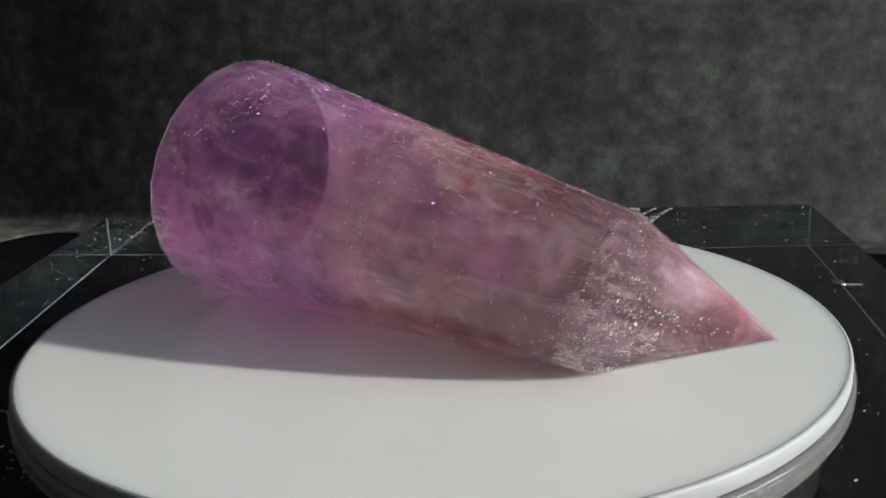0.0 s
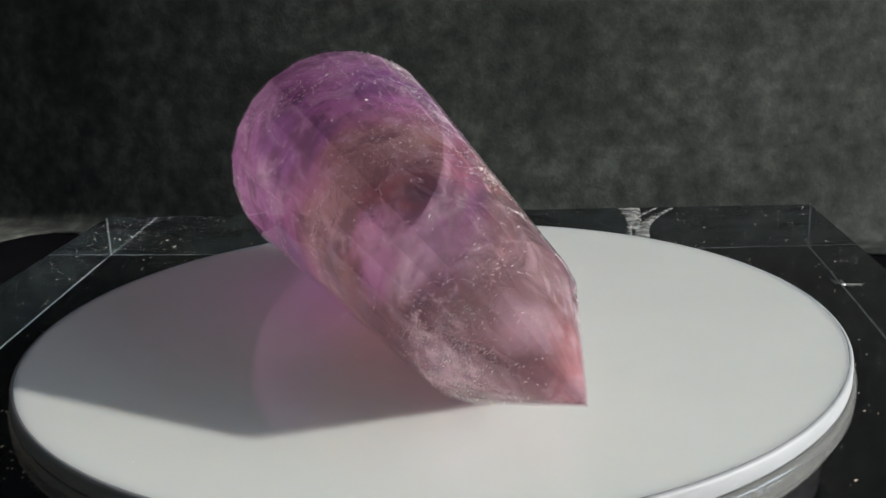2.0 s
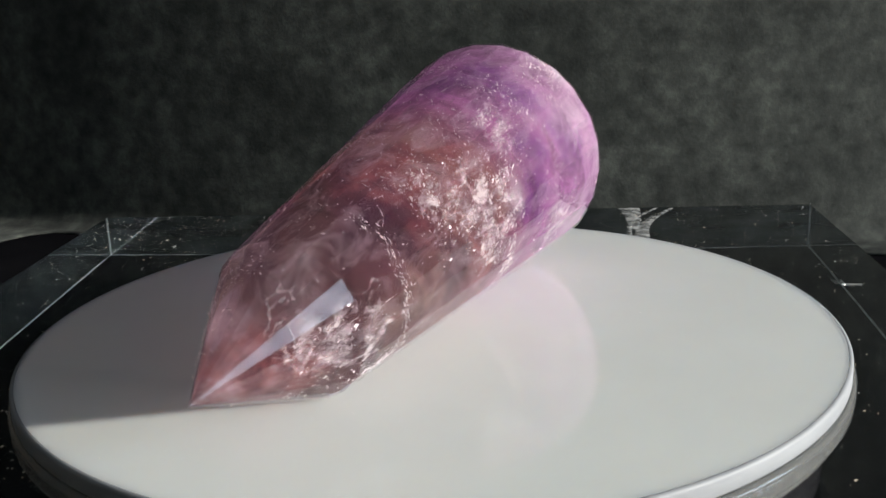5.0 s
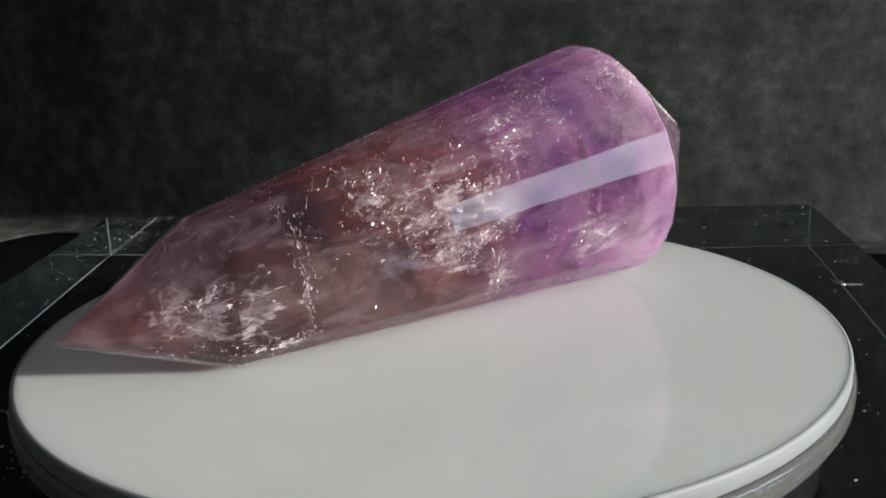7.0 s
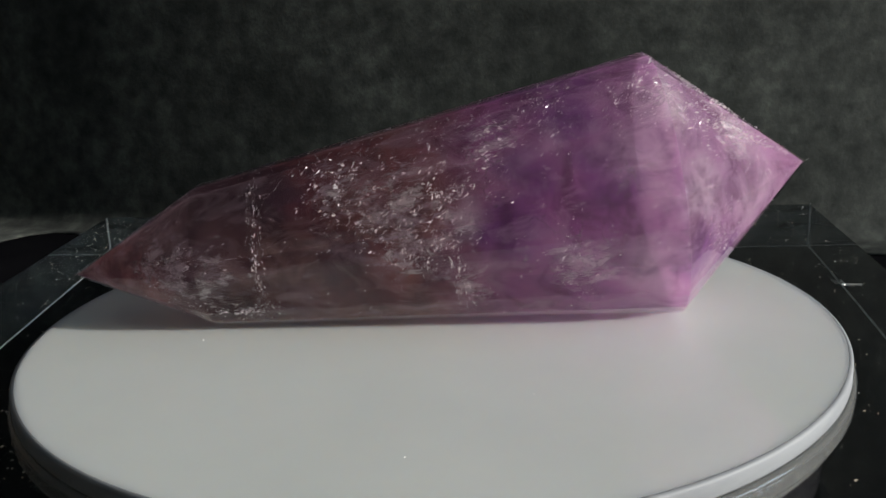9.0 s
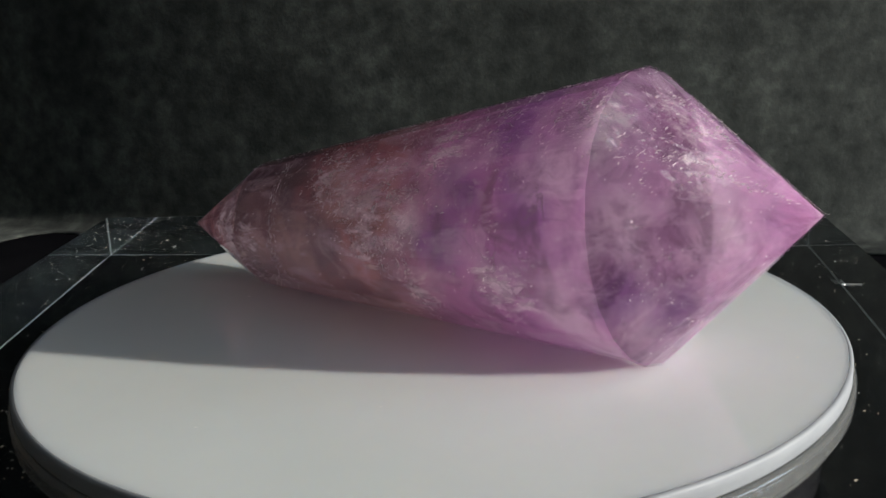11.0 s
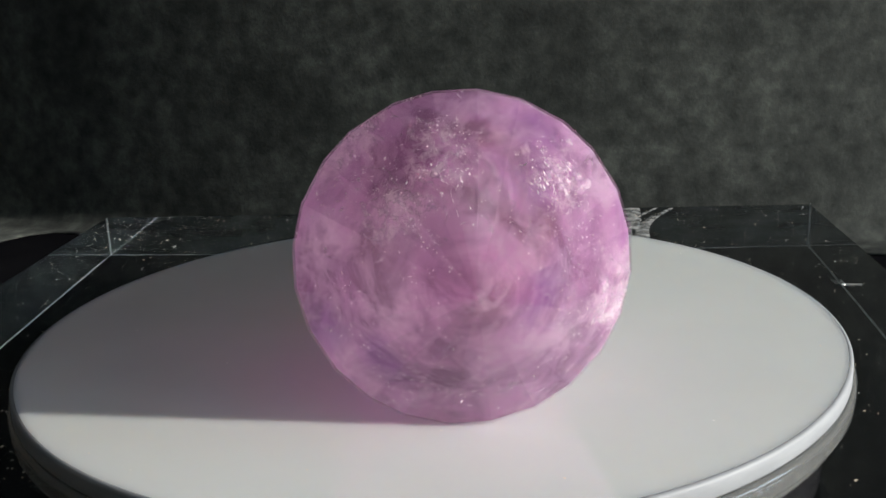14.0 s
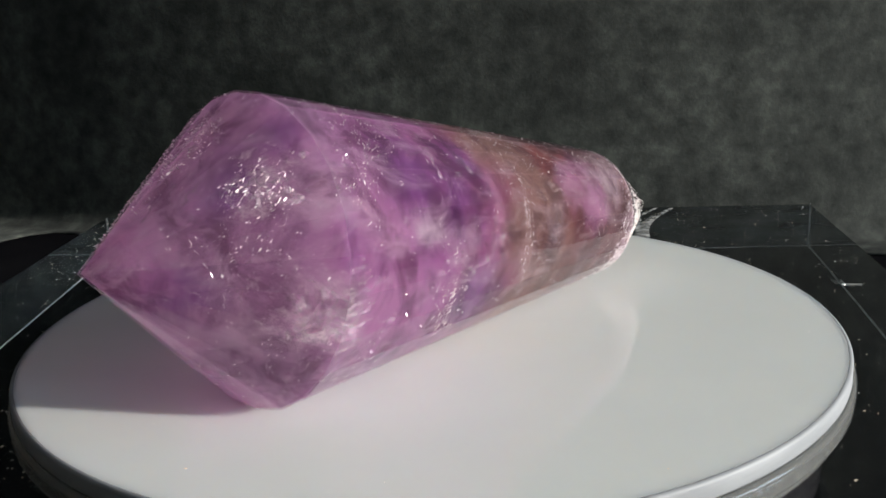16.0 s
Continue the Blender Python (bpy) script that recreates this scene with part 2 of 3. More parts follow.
def plate_profile(r, top, bottom, round_top, round_bottom, n=5):
    pts = [(0, top), (r * 0.5, top)]
    for k in range(n + 1):
        a = math.pi / 2 * k / n
        pts.append((r - round_top + round_top * math.sin(a), top - round_top + round_top * math.cos(a)))
    for k in range(n + 1):
        a = math.pi / 2 * k / n
        pts.append((r - round_bottom + round_bottom * math.cos(a), bottom + round_bottom - round_bottom * math.sin(a)))
    return pts + [(r * 0.5, bottom), (0, bottom)]


# ---- the setting ----
TABLE_Z, BLOCK_TOP = -0.0700, -0.017


def build_setting():
    half, west, top = 1.5, -2.6, 1.7
    bm = box_bm((west, -half, TABLE_Z - 0.04), (half, half, TABLE_Z))
    tagged(link("ground", bm, M_CLOTH), "black cloth covered table top under the display", "table surface", kind="structure")
    t = 0.12
    for name, lo, hi in (("wall_north", (west, half, TABLE_Z), (half, half + t, top)),
                         ("wall_south", (west, -half - t, TABLE_Z), (half, -half, top)),
                         ("wall_west", (west - t, -half, TABLE_Z), (west, half, top))):
        tagged(link(name, box_bm(lo, hi), M_WALL), "plain warm beige painted room wall", "wall", kind="structure")
    bm = box_bm((half, -half, TABLE_Z), (half + t, half, WIN_Z[0]))
    box_bm((half, -half, WIN_Z[1]), (half + t, half, top), bm)
    box_bm((half, -half, WIN_Z[0]), (half + t, WIN_Y[0], WIN_Z[1]), bm)
    box_bm((half, WIN_Y[1], WIN_Z[0]), (half + t, half, WIN_Z[1]), bm)
    tagged(link("wall_east", bm, M_WALL), "plain beige wall with an open window letting sun in", "wall", kind="structure")
    bm = box_bm((west - t, -half - t, top), (half + t, half + t, top + 0.1))
    tagged(link("ceiling", bm, M_CEIL), "plain white painted ceiling", "ceiling", kind="structure")


def build_backdrop():
    """A sheet of charcoal card that lies on the table behind the block and turns up into a slightly bent wall."""
    bm = bmesh.new()
    thick = 0.0012
    cols = []
    for k in range(61):
        x = -0.40 + 0.68 * k / 60
        back = 0.305 - 0.23 * x + 0.46 * x * x
        front = 0.3785 + (x + 0.165 if x < -0.165 else -0.36 * (x + 0.165))
        line = [(min(front, back - 0.012), TABLE_Z + 0.0004), (back - 0.01, TABLE_Z + 0.0004)]
        for i in range(1, 9):
            a = math.pi / 2 * i / 8
            line.append((back - 0.01 + 0.01 * math.sin(a), TABLE_Z + 0.0004 + 0.01 * (1 - math.cos(a))))
        line += [(back, 0.2), (back + 0.005, 0.5)]
        under = [(y + thick * 0.7, z + (thick * 0.7 if i else thick)) for i, (y, z) in enumerate(line)]
        cols.append([bm.verts.new((x, y, z)) for y, z in line + under[::-1]])
    m = len(cols[0])
    for a, b in zip(cols, cols[1:]):
        for i in range(m):
            j = (i + 1) % m
            bm.faces.new((a[i], a[j], b[j], b[i]))
    bm.faces.new(cols[0])
    bm.faces.new(cols[-1][::-1])
    bmesh.ops.recalc_face_normals(bm, faces=bm.faces)
    tagged(link("backdrop", bm, M_CARD, smooth=True), "mottled charcoal grey card swept up behind the display", "backdrop", kind="structure")


def build_block():
    bm = box_bm((-0.103, -0.103, TABLE_Z + 0.0003), (0.103, 0.103, BLOCK_TOP))
    bmesh.ops.bevel(bm, geom=list(bm.edges), offset=0.0003, segments=1, profile=0.5, affect="EDGES")
    bm.normal_update()
    for f in bm.faces:
        f.material_index = 3 if f.calc_area() < 0.001 else 2 if f.normal.z < -0.9 else 1 if abs(f.normal.z) < 0.2 else 0
    ob = link("acrylic_block", bm, M_BLOCK)
    for m in (M_SIDE, M_CLOTH, M_EDGE):
        ob.data.materials.append(m)
    turn = radians(-5.6)
    # back corners of the top face: (-0.096, 0.153) and (0.109, 0.133)
    mid = Vector((0.0065, 0.143, 0)) - Vector((0.103 * -math.sin(turn), 0.103 * math.cos(turn), 0))
    ob.matrix_world = Matrix.Translation(mid) @ Matrix.Rotation(turn, 4, "Z")
    tagged(ob, "thick clear acrylic block with polished edges on black cloth", "acrylic block")
    # refracted light glint on the top, built as pale raised slivers
    glint_bm = bmesh.new()
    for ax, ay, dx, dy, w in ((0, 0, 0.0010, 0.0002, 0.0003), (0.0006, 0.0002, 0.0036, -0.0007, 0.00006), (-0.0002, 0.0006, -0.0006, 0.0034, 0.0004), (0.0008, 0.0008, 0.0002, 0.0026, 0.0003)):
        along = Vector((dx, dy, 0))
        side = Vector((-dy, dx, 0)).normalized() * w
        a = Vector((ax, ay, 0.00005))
        rows = [[glint_bm.verts.new(a + along * k + side * (g * math.sin(math.pi * min(0.95, k + 0.08))) + Vector((0, 0, h))) for g, h in ((-1, 0), (0, 0.00025), (1, 0))] for k in (0, 0.25, 0.5, 0.75, 1)]
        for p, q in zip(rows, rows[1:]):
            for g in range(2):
                glint_bm.faces.new((p[g], p[g + 1], q[g + 1], q[g]))
    mark = part("scratch_or_glint", glint_bm, M_EDGE, ob, "small bright slivers painting in a refracted glint")
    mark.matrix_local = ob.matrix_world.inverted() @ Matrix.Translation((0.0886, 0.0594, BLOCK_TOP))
    # sun caustic painted as pale curved strips near the back edge: two ends, bow, width at the ends
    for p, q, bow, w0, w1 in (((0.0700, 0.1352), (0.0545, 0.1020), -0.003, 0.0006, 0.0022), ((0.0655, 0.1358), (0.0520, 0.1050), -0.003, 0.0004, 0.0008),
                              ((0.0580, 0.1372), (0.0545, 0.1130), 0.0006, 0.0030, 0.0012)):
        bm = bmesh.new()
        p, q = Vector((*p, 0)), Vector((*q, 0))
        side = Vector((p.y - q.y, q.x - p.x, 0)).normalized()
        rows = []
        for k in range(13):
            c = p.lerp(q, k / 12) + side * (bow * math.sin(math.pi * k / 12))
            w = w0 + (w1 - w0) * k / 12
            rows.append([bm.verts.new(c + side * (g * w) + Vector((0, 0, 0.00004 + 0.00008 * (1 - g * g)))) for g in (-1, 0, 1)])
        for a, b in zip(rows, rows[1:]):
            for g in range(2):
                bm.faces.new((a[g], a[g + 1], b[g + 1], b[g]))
        caustic = part("caustic_strip", bm, M_CAUSTIC, ob, "pale curved strip painting in a sun caustic")
        caustic.matrix_local = ob.matrix_world.inverted() @ Matrix.Translation((0, 0, BLOCK_TOP))
    return ob


# ---- turntable ----
def build_turntable():
    bm = lathe([(0, -0.0070), (0.030, -0.0070), (0.0570, -0.0070), (0.0578, -0.0078), (0.0578, BLOCK_TOP + 0.0012), (0.0570, BLOCK_TOP + 0.0002), (0.03, BLOCK_TOP + 0.0002), (0, BLOCK_TOP + 0.0002)])
    base = tagged(link("pedestal", bm, M_BASE, smooth=False), "low glossy black round pedestal on the clear block", "pedestal")
    disc = tagged(empty("turntable_plate"), "round opal white plate on clear acrylic discs, slowly turning", "turntable plate")
    part("white_plate", lathe([(0, 0), (0.03, 0), (0.0603, 0), (0.0603, -0.0026), (0.03, -0.0026), (0, -0.0026)]), M_OPAL, disc, "glossy opal white top plate")
    rim = [(0.06032, -0.0026), (0.06032, -0.00003)]
    rim += [(0.0604 + 0.0005 * math.sin(math.pi / 2 * k / 6), -0.0005 + 0.00047 * math.cos(math.pi / 2 * k / 6)) for k in range(7)]
    rim += [(0.0609, -0.0022), (0.0606, -0.0026)]
    part("edge_band", lathe(rim, closed=True), M_RIM, disc, "translucent milky rounded edge band", True)
    part("clear_disc", lathe(plate_profile(0.0615, -0.00263, -0.0055, 0.0007, 0.0006)), M_CLEAR, disc, "clear acrylic disc with rounded edge", True)
    part("clear_disc", lathe(plate_profile(0.0606, -0.00553, -0.0069, 0.0004, 0.0004)), M_CLEAR, disc, "clear acrylic disc with rounded edge", True)
    return disc


# ---- the amethyst ----
RA, RB, LONG, TIP_A, TIP_B = 0.01099, 0.01993, 0.07003, 0.02138, 0.02217
TILT = math.atan2(RB - RA, LONG)
SIDES = 24
OFF = Vector((0.00072, 0.00327, 0.0))


def stone_frame():
    """Pose of the stone's axis frame (x along the axis from the narrow to the wide shoulder) as it rests on a flat side."""
    flat = math.cos(math.pi / SIDES)
    mid = (RA + RB) / 2 * flat * math.cos(TILT) + 0.00012
    return Matrix.Translation((0, 0, mid)) @ Matrix.Rotation(-TILT, 4, "Y")


def stone_bm(shrink, sides=SIDES):
    """The double-pointed faceted solid, drawn in by shrink metres."""
    bm = bmesh.new()
    step = 2 * math.pi / sides
    rng = random.Random(7)
    jit = [rng.uniform(-0.022, 0.022) for _ in range(SIDES)]
    jit[11] = jit[12] = 0.0
    def ring(x, r):
        vs = []
        for k in range(sides):
            a = (k + 0.5) * step + (jit[k] if sides == SIDES else 0)
            vs.append(bm.verts.new((x, r * math.sin(a), r * math.cos(a))))
        return vs
    rows = [ring(-LONG / 2, RA - shrink), ring(LONG / 2, RB - shrink)]
    a = bm.verts.new((-LONG / 2 - TIP_A + shrink * 2.0, -0.00071, 0.00037))
    b = bm.verts.new((LONG / 2 + TIP_B - shrink * 1.5, 0.00006, -0.0002))
    for lo, hi in zip(rows, rows[1:]):
        for k in range(sides):
            j = (k + 1) % sides
            bm.faces.new((lo[k], lo[j], hi[j], hi[k]))
    for k in range(sides):
        j = (k + 1) % sides
        bm.faces.new((rows[0][j], rows[0][k], a))
        bm.faces.new((rows[-1][k], rows[-1][j], b))
    bmesh.ops.recalc_face_normals(bm, faces=bm.faces)
    return bm


def radius_at(x):
    if x < -LONG / 2:
        return RA * max(0.0, (x + LONG / 2 + TIP_A) / TIP_A)
    if x > LONG / 2:
        return RB * max(0.0, (LONG / 2 + TIP_B - x) / TIP_B)
    return RA + (RB - RA) * (x / LONG + 0.5)


def inside(x, degrees, share):
    """A place in the stone: along the axis, degrees round it, share of the radius there."""
    r, a = radius_at(x) * share, radians(degrees)
    return Vector((x, r * math.sin(a), r * math.cos(a)))


# colour along the axis, from the narrow to the wide point
BANDS = [(-0.056, (0.22, 0.125, 0.12)), (-0.040, (0.22, 0.13, 0.125)), (-0.026, (0.19, 0.085, 0.085)), (-0.014, (0.25, 0.105, 0.095)), (-0.003, (0.38, 0.20, 0.165)),
         (0.006, (0.46, 0.19, 0.31)), (0.015, (0.52, 0.20, 0.47)), (0.026, (0.55, 0.27, 0.52)), (0.038, (0.58, 0.36, 0.55)), (0.057, (0.66, 0.42, 0.59))]

# cloudy places of one colour each: along the axis, degrees round, size
DEEP_VIOLET = [(0.0214, 344, 7), (0.0218, 322, 5), (0.0130, 67, 6), (0.0254, 285, 5), (0.0143, 294, 5), (0.0109, 275, 5), (0.0214, 47, 7), (0.0179, 0, 6), (0.0312, 79, 5),
               (0.0432, 38, 5), (0.0499, 107, 5), (0.0412, 224, 5), (0.0370, 247, 4), (0.0377, 32, 4), (0.0086, 111, 6), (0.0085, 44, 6), (0.0262, 300, 4)]
LILAC = [(0.0285, 104, 9), (0.0286, 80, 7), (0.0294, 238, 6), (0.0436, 333, 6), (0.0535, 90, 6), (-0.0180, 55, 5), (-0.0226, 46, 5), (0.0320, 180, 9), (-0.0228, 72, 4)]
OLIVE = [(-0.0060, 50, 6), (-0.0036, 84, 7), (-0.0110, 96, 6), (-0.0022, 27, 6), (-0.0048, 5, 6), (-0.0212, 270, 6), (-0.0300, 262, 5), (-0.0090, 70, 5)]
RUST = [(-0.0166, 349, 6), (-0.0130, 35, 4), (-0.0208, 29, 3), (-0.0058, 254, 6), (-0.0033, 315, 6), (-0.0164, 312, 6), (-0.0100, 335, 5)]
SMOKE = [(-0.0261, 321, 6), (-0.0215, 325, 5), (-0.0228, 305, 4), (-0.0268, 11, 6), (-0.0185, 13, 4), (-0.0510, 349, 6), (-0.0134, 265, 5), (-0.0102, 90, 3), (-0.0330, 20, 6),
         (-0.0300, 340, 5), (-0.0350, 300, 5), (-0.0320, 245, 5)]
ROSE = [(-0.0488, 306, 7), (-0.0450, 270, 6), (-0.0480, 340, 4)]
# last of the milky places paints in the white plate refracted through the stone
MILK = [(0.0346, 317, 5), (0.0287, 244, 5), (0.0299, 300, 5), (0.0384, 279, 6), (0.0464, 270, 6), (0.0375, 103, 6), (0.0406, 123, 6), (0.0452, 317, 5), (0.0369, 58, 4),
        (-0.0294, 58, 5), (-0.0454, 16, 4), (0.0055, 280, 4), (-0.0388, 104, 5), (0.0193, 72, 3)]
CLOUDS = [((0.26, 0.085, 0.33), 0.85, DEEP_VIOLET), ((0.72, 0.34, 0.62), 0.68, LILAC), ((0.42, 0.29, 0.23), 0.8, OLIVE), ((0.40, 0.13, 0.11), 0.8, RUST),
          ((0.10, 0.045, 0.048), 0.8, SMOKE), ((0.55, 0.25, 0.23), 0.8, ROSE), ((0.86, 0.76, 0.82), 0.65, MILK)]
# frosty fracture clusters: along the axis, degrees round, size
FROST = [(0.0030, 284, 6), (-0.0110, 308, 7), (-0.0019, 269, 6), (0.0108, 318, 5), (0.0203, 250, 6), (-0.0389, 98, 8), (-0.0360, 130, 6), (0.0366, 105, 7), (0.0354, 322, 5),
         (-0.0404, 280, 6), (0.0040, 242, 4), (0.0429, 344, 6), (0.0409, 47, 5), (0.0450, 316, 5), (-0.0050, 295, 7), (0.0225, 248, 4), (-0.0330, 262, 5)]


def placed(spots, share):
    return [(inside(x, a, share), size * 0.001) for x, a, size in spots]


def shell_zones(shrink):
    share = 1.0 - shrink / 0.016
    clouds = [(Vector(c), amount, placed(spots, share)) for c, amount, spots in CLOUDS]
    frosts = placed(FROST, share)

    def fall(p, spots):
        best = 0.0
        for q, size in spots:
            d = (p - q).length / size
            if d < 1.25:
                k = min(1.0, (1.25 - d) / 0.95)
                best = max(best, k * k * (3 - 2 * k))
        return best

    def zones(p):
        wob = noise.noise_vector(p * 130) * 0.0028 + noise.noise_vector(p * 420 + Vector((3, 1, 7))) * 0.0013
        q = p + wob
        x = q.x + noise.noise(p * 90) * 0.006
        col = Vector(BANDS[0][1]) if x < BANDS[0][0] else Vector(BANDS[-1][1])
        for (x0, c0), (x1, c1) in zip(BANDS, BANDS[1:]):
            if x0 <= x < x1:
                col = Vector(c0).lerp(Vector(c1), (x - x0) / (x1 - x0))
        for tint, amount, spots in clouds:
            k = fall(q, spots) * amount
            if k:
                col = col.lerp(tint, k)
        return col, fall(q, frosts)
    return zones


def shell_bm(shrink, jump):
    """The facets drawn in by shrink metres, each a fine sheet of its own that carries the colour of the stone at that depth.
    Each facet shows it a little displaced, as through cut quartz."""
    coarse = stone_bm(shrink)
    zones = shell_zones(shrink)
    rng = random.Random(23)
    bm = bmesh.new()
    tint = bm.verts.layers.float_color.new("zone")
    frost = bm.verts.layers.float.new("frost")
    for f in coarse.faces:
        cs = [v.co.copy() for v in f.verts]
        cs.sort(key=lambda c: c.x)
        lo, hi = (cs[:2], cs[2:]) if len(cs) == 4 else (cs[:1] * 2, cs[1:]) if cs[1].x - cs[0].x > 0.01 else (cs[:2], cs[2:] * 2)
        if (lo[1] - lo[0]).dot(hi[1] - hi[0]) < 0:
            hi = hi[::-1]
        nu, nv = (130, 6) if len(cs) == 4 else (38, 5)
        shift = Vector((rng.uniform(-1, 1), rng.uniform(-1, 1), rng.uniform(-1, 1))) * jump
        grid = []
        for i in range(nu + 1):
            a, b = lo[0].lerp(hi[0], i / nu), lo[1].lerp(hi[1], i / nu)
            row = []
            for k in range(nv + 1):
                p = a.lerp(b, k / nv)
                v = bm.verts.new(p)
                col, fr = zones(p + shift)
                v[tint] = (*col, 1.0)
                v[frost] = fr
                row.append(v)
            grid.append(row)
        up = f.normal
        for r0, r1 in zip(grid, grid[1:]):
            for k in range(nv):
                q = (r0[k], r0[k + 1], r1[k + 1], r1[k])
                if len({tuple(v.co) for v in q}) == 4:
                    face = bm.faces.new(q)
                else:
                    face = bm.faces.new((r0[k], r1[k + 1], r1[k]) if r0[k].co == r0[k + 1].co else (r0[k], r0[k + 1], r1[k]))
                face.normal_update()
                if face.normal.dot(up) < 0:
                    face.normal_flip()
    coarse.free()
    return bm


def add_flake(bm, rng, at, along, size):
    along = along.normalized()
    side = along.cross(Vector((rng.gauss(0, 1), rng.gauss(0, 1), rng.gauss(0, 1)))).normalized()
    n = rng.choice((3, 4, 4, 5))
    long, wide = size * rng.uniform(0.4, 1.2), size * rng.uniform(0.08, 0.36)
    vs = []
    for k in range(n):
        a = 2 * math.pi * (k + rng.uniform(-0.3, 0.3)) / n
        vs.append(bm.verts.new(at + along * (math.cos(a) * long) + side * (math.sin(a) * wide)))
    bm.faces.new(vs)


def veil(rng, x0, ang, depth, dx, dang, count, size, streak, bend=0.0):
    """One healed fracture: thin flakes strewn over a curved sheet inside the stone."""
    bm = bmesh.new()
    for _ in range(count * 5):
        u, w = rng.gauss(0, 0.5), rng.gauss(0, 0.5)
        clump = noise.noise(Vector((u * 3.1 + x0 * 90, w * 3.1 + ang, depth * 20)))
        clump += 0.6 * noise.noise(Vector((u * 9 + ang, w * 9, x0 * 50)))
        if clump < 0.06 and rng.random() < 0.94:
            continue
        x = x0 + u * dx + w * w * bend
        a = radians(ang + w * dang)
        r = max(0.0, radius_at(x) * 0.9914 - (rng.uniform(0.00004, 0.00022) if rng.random() < 0.8 else rng.uniform(0.0003, 0.0006)))
        at = Vector((x, r * math.sin(a), r * math.cos(a)))
        tang = Vector((0, math.cos(a), -math.sin(a)))
        way = Vector((1, 0, 0)) * math.cos(streak) + tang * math.sin(streak)
        way += Vector((rng.gauss(0, 0.35), rng.gauss(0, 0.35), rng.gauss(0, 0.35)))
        add_flake(bm, rng, at, way, size * (0.10 + 0.70 * rng.random() ** 2.6))
    return bm


def crack(rng, x1, a1, x2, a2, width):
    """The edge of a crack: a thin wavering pale ribbon under the skin, broken here and there."""
    bm = bmesh.new()
    span = math.hypot(x2 - x1, radians(a2 - a1) * radius_at((x1 + x2) / 2))
    n = max(6, int(span / 0.0004))
    last, seed = None, rng.uniform(0, 50)
    for i in range(n + 1):
        k = i / n
        wob = noise.noise(Vector((seed, k * 4, 0))) * 0.0012 + noise.noise(Vector((seed, k * 22, 5))) * 0.0005
        x = x1 + (x2 - x1) * k + wob
        r = max(0.0003, radius_at(x) * 0.9914 - 0.0002)
        a = radians(a1 + (a2 - a1) * k) + noise.noise(Vector((seed, k * 6, 9))) * 0.0012 / r
        w = 0.45 * width * (0.1 + 1.5 * abs(noise.noise(Vector((seed, k * 30, 3)))))
        across = Vector((x2 - x1, radians(a2 - a1) * r, 0)).normalized()
        row = [bm.verts.new((x + g * w * across.y, r * math.sin(a - g * w * across.x / r), r * math.cos(a - g * w * across.x / r))) for g in (-1, 1)]
        if last and noise.noise(Vector((seed, k * 26, 7))) > 0.0:
            bm.faces.new((last[0], last[1], row[1], row[0]))
        last = row
    return bm


# from: axis place, degrees round; to: the same; width
LONG_CRACKS = [
    (-0.0174, 350, -0.0257, 299, 0.00014), (-0.0257, 299, -0.0259, 244, 0.00016), (0.0023, 270, 0.0049, 222, 0.00022), (-0.0357, 238, -0.0260, 230, 0.00022),
    (-0.0324, 64, -0.0457, -18, 0.00016), (-0.0343, 110, -0.0355, 145, 0.00020), (-0.0028, 50, -0.0026, 110, 0.00012), (0.0486, 55, 0.0439, 125, 0.00010),
    (-0.0107, 33, -0.0260, 60, 0.00010),
]
FINE_CRACKS = [
    (0.0160, 45, 0.0190, 130, 0.00012), (0.0060, 330, -0.0060, 300, 0.00012), (-0.0404, 282, -0.0200, 276, 0.00016), (0.0120, 318, 0.0220, 336, 0.00012),
    (-0.0160, 318, -0.0060, 270, 0.00010), (0.0370, 345, 0.0490, 350, 0.00012), (0.0400, 310, 0.0460, 335, 0.00012), (0.0380, 150, 0.0420, 210, 0.00010),
    (-0.0200, 160, -0.0190, 215, 0.00010), (0.0100, 130, 0.0120, 190, 0.00010),
]


# axis place, angle round the axis, depth, spread along, spread round, flakes, size, streak
TIP_VEILS = [
    (-0.0456, 334, 0.92, 0.003, 30, 120, 0.0005, 0.5), (-0.0420, 240, 0.92, 0.006, 30, 220, 0.0005, 0.4), (-0.0416, 70, 0.90, 0.006, 40, 260, 0.0004, 1.0),
    (-0.0404, 280, 0.92, 0.005, 16, 200, 0.0007, 0.1), (-0.0389, 98, 0.90, 0.007, 40, 620, 0.0006, 0.7), (-0.0380, 30, 0.94, 0.004, 60, 200, 0.0005, 1.5),
    (-0.0340, 120, 0.86, 0.005, 40, 460, 0.0006, 0.5), (-0.0300, 233, 0.92, 0.006, 8, 220, 0.0006, 0.1), (-0.0259, 250, 0.94, 0.0010, 26, 160, 0.0005, 1.4),
    (-0.0250, 298, 0.94, 0.0012, 40, 220, 0.0005, 1.4), (-0.0230, 80, 0.93, 0.008, 60, 240, 0.0003, 0.6),
]
